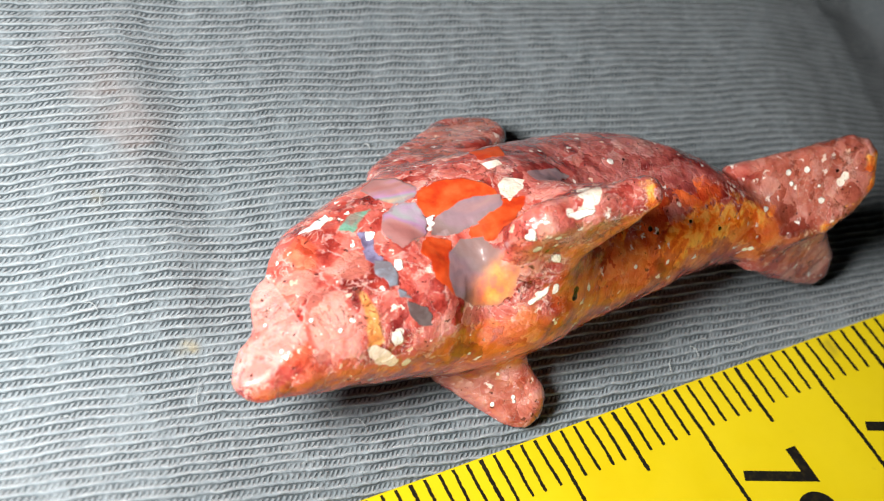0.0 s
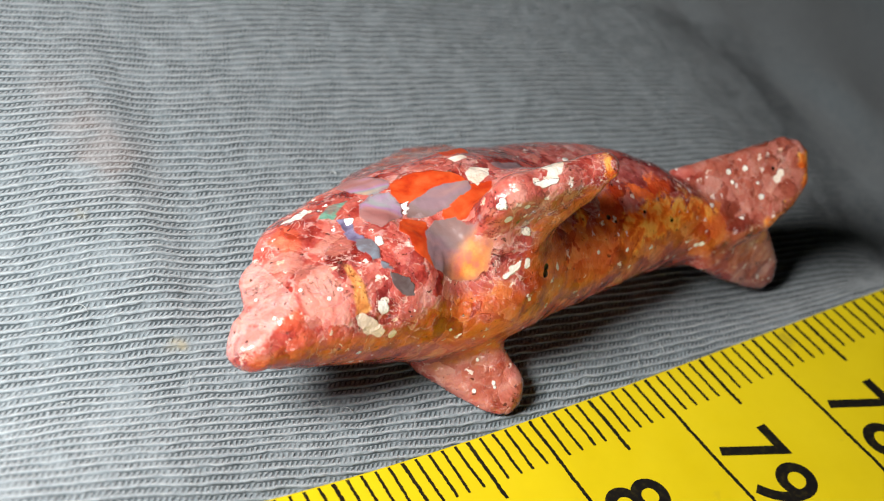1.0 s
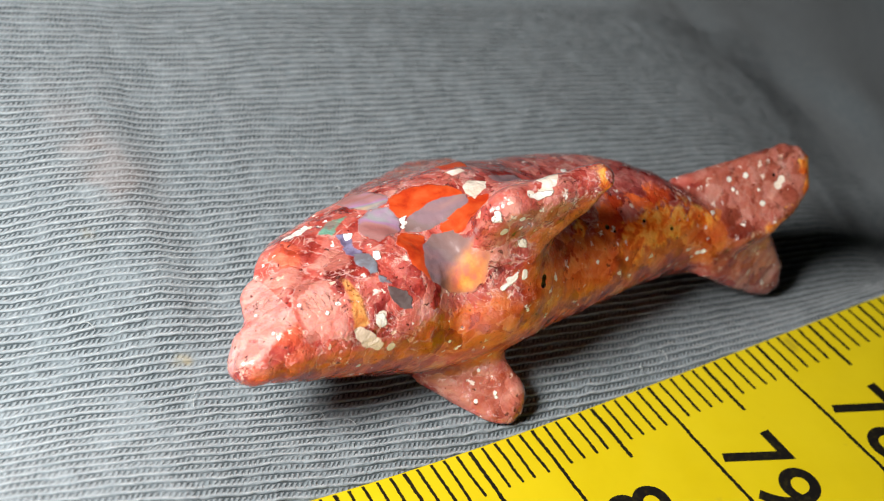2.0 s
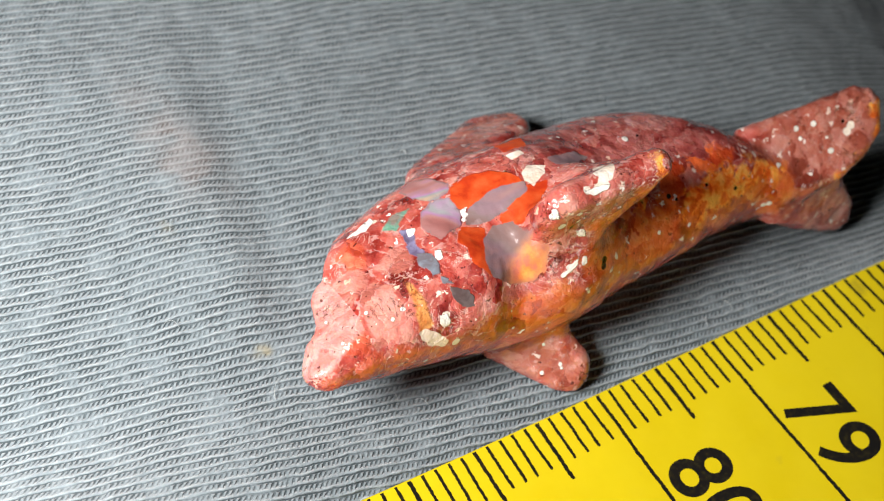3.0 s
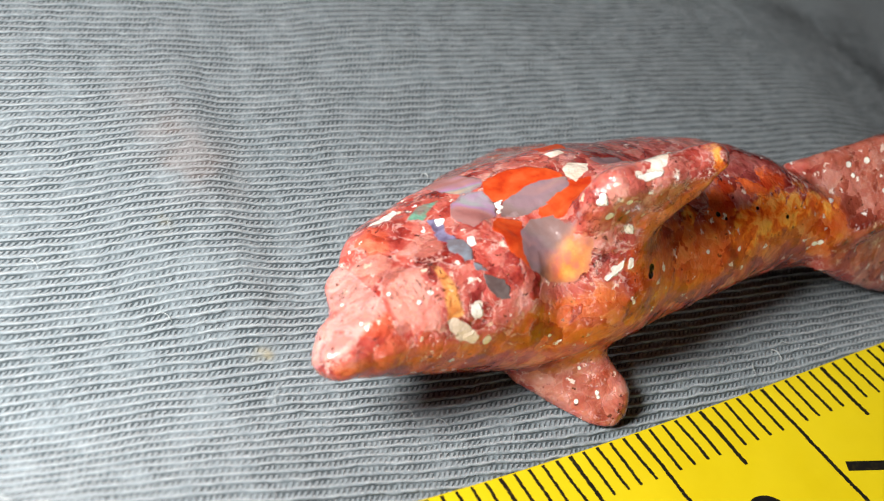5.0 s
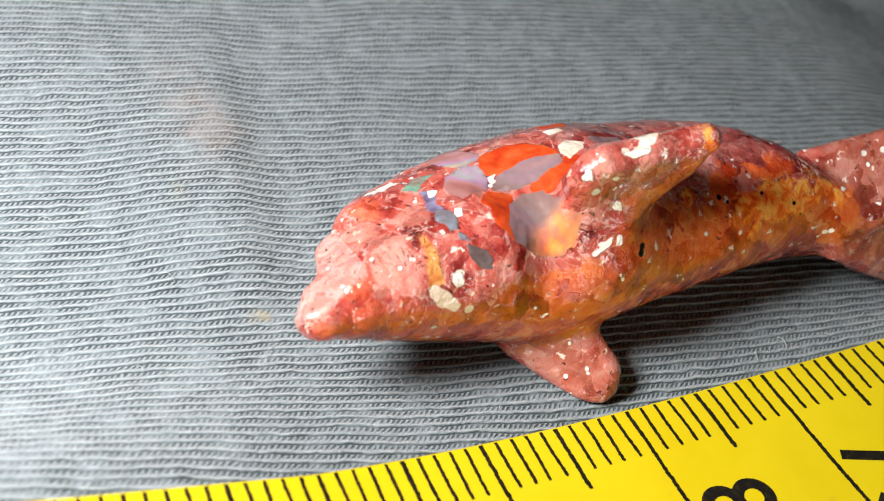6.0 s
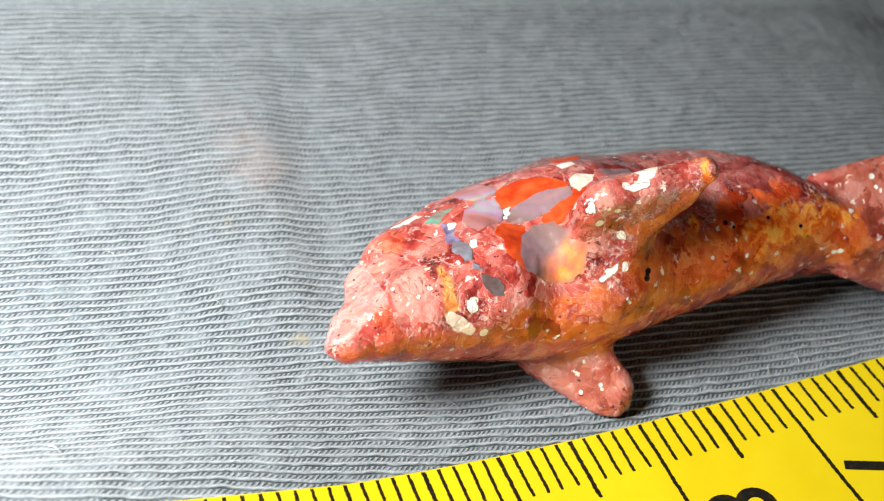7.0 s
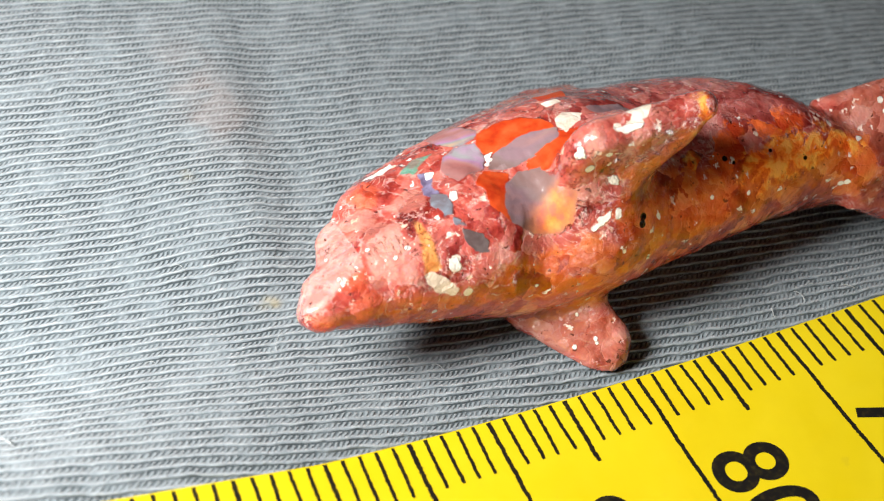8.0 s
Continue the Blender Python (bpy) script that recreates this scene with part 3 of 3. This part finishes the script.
# inlays on the upper side of the stone: outlines in plan
OPAL = [((-16.5, 10.7), (-16.0, 11.2), (-14.4, 11.6), (-13.3, 11.4), (-12.5, 11.1), (-12.6, 10.6), (-14.0, 10.1), (-14.7, 10.0), (-16.0, 10.0), (-16.7, 10.3)),
    ((-16.3, 8.9), (-15.3, 9.5), (-14.3, 9.1), (-14.1, 7.7), (-14.1, 7.2), (-13.4, 6.5), (-13.5, 5.9), (-14.2, 5.7), (-15.7, 6.0), (-16.9, 6.5), (-17.0, 7.4)),
    ((-18.4, 12.6), (-17.6, 13.0), (-16.6, 12.6), (-16.5, 11.2), (-17.1, 10.4), (-18.8, 9.8), (-19.0, 10.5), (-18.9, 11.6)),
    ((-18.3, 15.0), (-17.2, 15.6), (-16.5, 14.9), (-15.9, 13.7), (-16.4, 13.1), (-17.5, 13.1), (-18.2, 14.0)),
    ((-9.9, 12.2), (-7.6, 12.3), (-6.9, 11.8), (-8.9, 11.0), (-9.8, 11.5))]
FIRE = [((-15.3, 6.8), (-14.2, 7.2), (-13.4, 6.6), (-13.4, 5.8), (-14.3, 5.7), (-15.7, 6.0))]
PEARL = [((-18.4, 12.6), (-17.6, 13.0), (-16.6, 12.6), (-16.5, 11.2), (-17.1, 10.4), (-18.8, 9.8), (-19.0, 10.5), (-18.9, 11.6)),
    ((-18.3, 15.0), (-17.2, 15.6), (-16.5, 14.9), (-15.9, 13.7), (-16.4, 13.1), (-17.5, 13.1), (-18.2, 14.0))]
RED = [((-16.5, 12.2), (-16.1, 13.2), (-14.9, 13.5), (-13.8, 13.1), (-13.0, 12.3), (-12.6, 11.4), (-13.2, 11.2), (-14.4, 11.6), (-15.8, 11.4), (-16.4, 11.6)),
    ((-14.5, 10.1), (-12.5, 10.7), (-11.3, 10.5), (-13.4, 8.6), (-13.3, 9.2), (-14.0, 8.7), (-14.7, 9.3)),
    ((-17.1, 10.1), (-15.9, 9.6), (-16.4, 8.7), (-17.1, 7.2), (-17.0, 6.7), (-17.8, 7.6), (-17.6, 8.6), (-17.9, 9.2)),
    ((-11.5, 15.1), (-9.8, 15.1), (-10.4, 14.1), (-11.8, 14.1))]
BLUE = [((-20.1, 11.9), (-19.5, 11.7), (-20.0, 10.4), (-20.0, 9.6), (-20.4, 9.2), (-20.7, 10.0))]
TEAL = [((-20.4, 9.7), (-19.8, 9.2), (-19.7, 8.4), (-20.0, 7.8), (-20.4, 7.9), (-20.7, 8.9)),
    ((-20.1, 7.7), (-19.5, 7.1), (-19.4, 6.8), (-20.1, 7.1))]
GREEN = [((-21.0, 12.6), (-19.9, 13.4), (-18.8, 13.3), (-19.4, 12.8), (-20.4, 12.2))]
SLATE = [((-19.9, 7.0), (-19.2, 6.6), (-18.5, 5.9), (-18.7, 5.5), (-19.4, 5.6), (-19.8, 6.2))]
STRIPE = [((-22.0, 8.3), (-21.7, 8.0), (-21.4, 6.6), (-21.5, 5.4), (-22.3, 5.4), (-22.2, 6.5))]
PALE_PATCH = [((-24.5, 8.5), (-23.6, 9.2), (-22.7, 8.3), (-22.5, 7.3), (-23.2, 6.4), (-23.8, 5.5), (-25.0, 5.5), (-25.2, 6.2), (-25.3, 7.2)),
    ((-22.7, 10.1), (-21.8, 10.7), (-20.7, 10.9), (-20.4, 9.8), (-21.1, 9.0), (-22.1, 8.9))]
ORANGE_PATCH = [((-24.2, 12.1), (-23.0, 13.0), (-22.6, 12.1), (-23.1, 10.7), (-24.1, 10.5)),
    ((-26.6, 6.8), (-25.3, 7.1), (-25.2, 6.0), (-25.7, 5.4), (-27.2, 5.7)),
    ((-15.8, 12.2), (-15.2, 12.0), (-15.3, 11.4), (-15.9, 11.5))]
CREAM_PATCH = [((-22.4, 5.3), (-22.0, 5.4), (-21.4, 5.1), (-20.5, 4.6), (-20.8, 4.5), (-21.9, 4.7)),
    ((-12.2, 11.8), (-11.6, 12.2), (-10.5, 11.7), (-11.3, 11.0), (-12.1, 10.6), (-12.3, 11.2)),
    ((-9.1, 9.4), (-8.5, 9.2), (-9.2, 8.0), (-9.8, 7.4), (-10.8, 7.4)),
    ((-12.1, 13.7), (-11.0, 13.7), (-11.0, 13.2), (-12.0, 13.1))]
CHIP_PATCH = [((-20.9, 5.7), (-20.4, 5.6), (-20.3, 5.2), (-20.7, 5.1), (-21.0, 5.3)),
    ((-23.0, 13.2), (-20.9, 14.2), (-20.9, 13.7), (-21.8, 13.1)),
    ((-16.5, 11.5), (-16.0, 11.4), (-16.6, 10.9)),
    ((-19.5, 9.3), (-19.2, 9.2), (-19.3, 8.6), (-19.7, 8.6)),
    ((-19.8, 11.9), (-19.5, 11.8), (-19.6, 11.3), (-20.0, 11.3)),
    ((-11.7, 7.4), (-10.8, 7.4), (-10.0, 7.2), (-10.2, 7.0), (-11.2, 7.0)),
    ((-13.6, 7.6), (-13.4, 7.4), (-13.2, 6.9), (-13.5, 7.1)),
    ((-11.7, 6.5), (-11.1, 6.4), (-10.9, 6.2), (-11.5, 6.3)),
    ((-12.5, 5.3), (-11.4, 5.6), (-11.5, 5.3), (-12.2, 5.1))]
# veins and clouds of the stone, and painted gold highlights: from, to, half width
CRIMSON = [(-22.0, 8.0, 9.0, -22.6, 6.1, 8.5, 0.26), (-20.5, 7.1, 9.2, -20.4, 5.3, 8.2, 0.55), (-19.9, 9.7, 9.1, -19.3, 6.8, 9.3, 0.26),
    (-18.6, 7.6, 9.6, -18.5, 6.0, 9.0, 0.29), (-10.1, 11.6, 10.7, -5.2, 12.8, 9.3, 0.70)]
PALE = [(-26.4, 9.2, 7.5, -24.9, 9.9, 8.0, 1.25), (-13.5, 7.7, 12.2, -12.9, 6.9, 11.2, 0.45)]
ORANGE = [(-23.9, 4.9, 7.4, -22.4, 4.6, 6.5, 0.45), (-28.2, 4.9, 6.2, -25.4, 4.9, 7.2, 0.75)]
GOLD = [(-6.5, 7.3, 14.9, -6.6, 6.7, 14.6, 0.37), (-0.4, 6.9, 8.0, 4.2, 7.3, 8.3, 1.05), (-4.7, 8.0, 8.9, -4.6, 7.8, 8.9, 0.29),
    (4.4, 8.1, 8.7, 6.9, 6.9, 7.8, 0.35), (15.5, 7.9, 11.4, 15.2, 6.2, 9.7, 0.50), (14.2, 5.5, 8.8, 12.2, 4.9, 7.3, 0.35)]
BROWN = [(-2.4, 8.4, 9.0, -0.4, 7.3, 8.3, 0.74), (-1.0, 9.1, 9.2, 3.2, 8.8, 9.2, 0.53)]
# chips and pits: place, half width
BIG_CHIPS = [(-22.0, 5.1, 7.8, 0.34), (-21.4, 4.9, 7.5, 0.40), (-20.9, 4.6, 7.0, 0.30), (-20.0, 4.5, 6.7, 0.29), (-20.5, 5.6, 8.4, 0.26),
    (-20.6, 5.3, 8.2, 0.26), (-22.4, 13.2, 7.1, 0.17), (-21.7, 13.5, 7.1, 0.24), (-21.0, 13.7, 7.1, 0.21), (-11.4, 7.4, 14.1, 0.26),
    (-10.8, 7.3, 14.2, 0.29), (-10.2, 7.3, 14.3, 0.23), (-10.2, 8.2, 14.3, 0.33), (-9.6, 8.3, 14.3, 0.37), (-11.7, 11.2, 10.7, 0.35),
    (-11.2, 11.4, 10.7, 0.38), (12.75, 7.0, 9.85, 0.27), (13.05, 7.25, 10.1, 0.26)]
SMALL_CHIPS = [(-19.5, 8.9, 9.5, 0.23), (-23.7, 6.5, 8.6, 0.13), (-24.8, 7.5, 8.4, 0.13), (-22.8, 6.8, 8.8, 0.16), (-26.9, 8.5, 7.4, 0.13),
    (-19.6, 11.6, 8.3, 0.17), (-26.8, 6.5, 8.0, 0.13), (-13.5, 7.2, 12.8, 0.23), (-12.0, 6.7, 12.9, 0.20), (-11.3, 6.4, 11.1, 0.23),
    (-11.1, 5.4, 9.4, 0.20), (-11.1, 5.3, 9.1, 0.20), (-12.1, 5.4, 9.1, 0.20), (-12.4, 5.2, 8.6, 0.17), (-3.2, 12.3, 9.3, 0.23),
    (-3.7, 15.0, 8.3, 0.19), (5.1, 9.0, 8.9, 0.16), (5.6, 8.6, 8.7, 0.16), (7.6, 7.3, 8.1, 0.20), (-12.9, 6.7, 12.0, 0.26), (-16.4, 11.0, 9.2, 0.17),
    (-16.7, 10.7, 9.2, 0.17)]
TAIL_CHIPS = [(9.6, 8.1, 9.0, 0.16), (9.7, 9.1, 9.0, 0.21), (10.7, 8.6, 9.7, 0.21), (7.7, 7.3, 8.1, 0.16), (11.7, 7.0, 8.2, 0.21),
    (11.4, 7.4, 9.3, 0.12), (5.7, 8.4, 8.6, 0.16), (6.2, 5.9, 5.7, 0.20), (6.6, 5.9, 5.8, 0.20), (-12.8, 3.7, 2.6, 0.11), (-13.1, 2.4, 1.1, 0.14),
    (-11.9, 2.3, 1.6, 0.15), (-11.9, 2.1, 1.5, 0.11), (-15.8, 4.2, 5.9, 0.14), (-21.8, 4.5, 5.6, 0.16), (-1.3, 5.9, 7.2, 0.15),
    (-3.9, 6.0, 7.6, 0.15)]
HOLE = [(-9.3, 5.2, 8.6, 0.22), (-9.4, 5.0, 8.3, 0.22), (3.1, 6.9, 7.9, 0.16), (0.7, 7.5, 8.6, 0.15), (-2.5, 7.7, 8.7, 0.19), (-1.9, 7.4, 8.5, 0.15),
    (-2.2, 12.3, 9.3, 0.11), (12.6, 7.6, 10.3, 0.12)]
AMBER = [(-28.0, 4.4, 4.5, -16.0, 3.2, 4.4, 1.9), (-16.0, 3.2, 5.5, 0.0, 5.0, 6.0, 2.8), (-9.0, 5.0, 9.0, 6.0, 6.0, 6.8, 2.5), (-9.5, 6.0, 11.0, -6.0, 6.2, 13.4, 1.2)]
MAUVE = [(-9.0, 13.0, 9.5, 2.0, 11.5, 9.0, 3.0)]
DUSTY = [(-13.5, 3.6, 2.0, -11.0, 2.0, 1.0, 2.0), (-11.0, 18.0, 3.0, -5.0, 20.5, 2.0, 2.0), (9.5, 8.5, 8.0, 15.0, 8.0, 9.0, 3.0), (11.0, 7.0, 4.0, 14.5, 5.5, 2.5, 2.5)]


def build_dolphin():
    verts, quads = skin((-31.0, -1.4, -0.4), (19.4, 24.4, 16.6), 0.13)
    # the hand-cut unevenness of the stone
    rough = np.array([noise.fractal(v * 0.55, 1.0, 2.1, 4) for v in map(Vector, verts)])
    out = np.zeros_like(verts)
    face = np.cross(verts[quads[:, 2]] - verts[quads[:, 0]], verts[quads[:, 3]] - verts[quads[:, 1]])
    for k in range(4):
        np.add.at(out, quads[:, k], face)
    out /= np.linalg.norm(out, axis=1)[:, None] + 1e-9
    cut = np.min([np.abs((verts - np.array(point)) @ np.array(normal)) for point, normal in BEAK_CUTS], axis=0)
    data = mesh_from("dolphin_figurine", verts + 0.10 * rough[:, None] * out, quads, STONE)
    float_layer(data, "beak", np.where(verts[:, 0] < -25.3, cut - 0.14, 9.0))
    capsules = {"crimson": CRIMSON, "pale": PALE, "orange": ORANGE, "gold": GOLD, "brown": BROWN, "amber": AMBER, "mauve": MAUVE, "dusty": DUSTY}
    spots = {"cream": BIG_CHIPS, "chip": SMALL_CHIPS + TAIL_CHIPS, "hole": HOLE}
    plans = {"opal": OPAL, "fire": FIRE, "pearl": PEARL, "red": RED, "blue": BLUE, "teal": TEAL, "green": GREEN, "slate": SLATE, "stripe": STRIPE,
             "pale": PALE_PATCH, "orange": ORANGE_PATCH, "cream": CREAM_PATCH, "chip": CHIP_PATCH}
    for name in sorted({*capsules, *spots, *plans}):
        near = [capsule(verts, m[:3], m[3:6], m[6], m[6]) for m in capsules.get(name, ())]
        for m in spots.get(name, ()):
            away = np.linalg.norm(verts - np.array(m[:3]), axis=1)
            near.append(np.linalg.norm(verts - verts[away.argmin()], axis=1) - m[3])
        near += [np.where(verts[:, 2] > 6.0, outline(verts, m), 9.0) for m in plans.get(name, ())]
        float_layer(data, name, np.min(near, axis=0))
    return tagged(new("dolphin_figurine", data), "small carved dolphin of polished red and pink matrix opal", "figurine")


build_dolphin()


# ---- lint on the cloth ----
def thread_mesh(points, radius):
    """A thin round thread through the points."""
    points = np.asarray(points)
    count, sides = len(points), 5
    ahead = np.gradient(points, axis=0)
    ahead /= np.linalg.norm(ahead, axis=1)[:, None]
    side = np.cross(ahead, (0.13, 0.21, 0.97))
    side /= np.linalg.norm(side, axis=1)[:, None]
    up = np.cross(side, ahead)
    turn = np.arange(sides) * 2 * np.pi / sides
    thin = 0.6 * radius * (0.45 + 0.55 * np.sin(np.linspace(0.15, np.pi - 0.15, count)))[:, None, None]
    verts = points[:, None] + thin * (np.cos(turn)[None, :, None] * side[:, None] + np.sin(turn)[None, :, None] * up[:, None])
    i, j = np.meshgrid(np.arange(count - 1), np.arange(sides), indexing="ij")
    a, b = i * sides + j, i * sides + (j + 1) % sides
    return mesh_from("lint_fiber", verts.reshape(-1, 3), np.stack([a, b, b + sides, a + sides], -1).reshape(-1, 4), LINT)


def build_lint(x, y, length, heading, bend, radius, seed):
    rng = np.random.RandomState(seed)
    count = 14
    turn = radians(heading) + np.cumsum(rng.uniform(-0.16, 0.16, count) + bend / count)
    px, py = x + np.cumsum(np.cos(turn)) * length / count, y + np.cumsum(np.sin(turn)) * length / count
    lift = 0.14 + 0.10 * np.sin(np.linspace(0, np.pi, count)) + rng.uniform(0, 0.05)
    ob = new("lint_fiber", thread_mesh(np.stack([px, py, cloth_height(px, py) + lift], -1), radius))
    return tagged(ob, "short pale lint fiber clinging to the grey cloth", "lint", group="lint on the cloth")


for k, spot in enumerate(((3.0, 1.3, 1.2, 70, 1.0, 0.045), (0.6, 1.0, 1.0, 110, -1.2, 0.04), (6.8, 1.1, 1.3, 120, 0.8, 0.045), (4.6, 2.3, 0.9, 150, 0.6, 0.035),
                          (-20.8, 3.6, 1.1, 80, 1.8, 0.03), (-22.6, 4.6, 0.9, 20, 2.4, 0.03), (-12.9, 21.6, 0.7, 40, 3.0, 0.06), (-29.6, 7.4, 1.8, 100, -1.0, 0.03),
                          (-36.2, 8.2, 0.9, 60, 2.6, 0.03), (-43.9, 3.9, 1.2, 95, 0.8, 0.06), (-33.0, 14.2, 1.3, 75, 1.4, 0.028), (-30.9, 20.6, 1.5, 100, -0.6, 0.03),
                          (-24.6, 2.4, 1.0, 140, 1.2, 0.028), (-38.6, 20.0, 1.4, 60, 1.0, 0.03), (9.8, 2.2, 1.1, 60, -0.9, 0.035), (-17.0, 2.1, 0.8, 160, 1.5, 0.03))):
    build_lint(*spot, 700 + k)
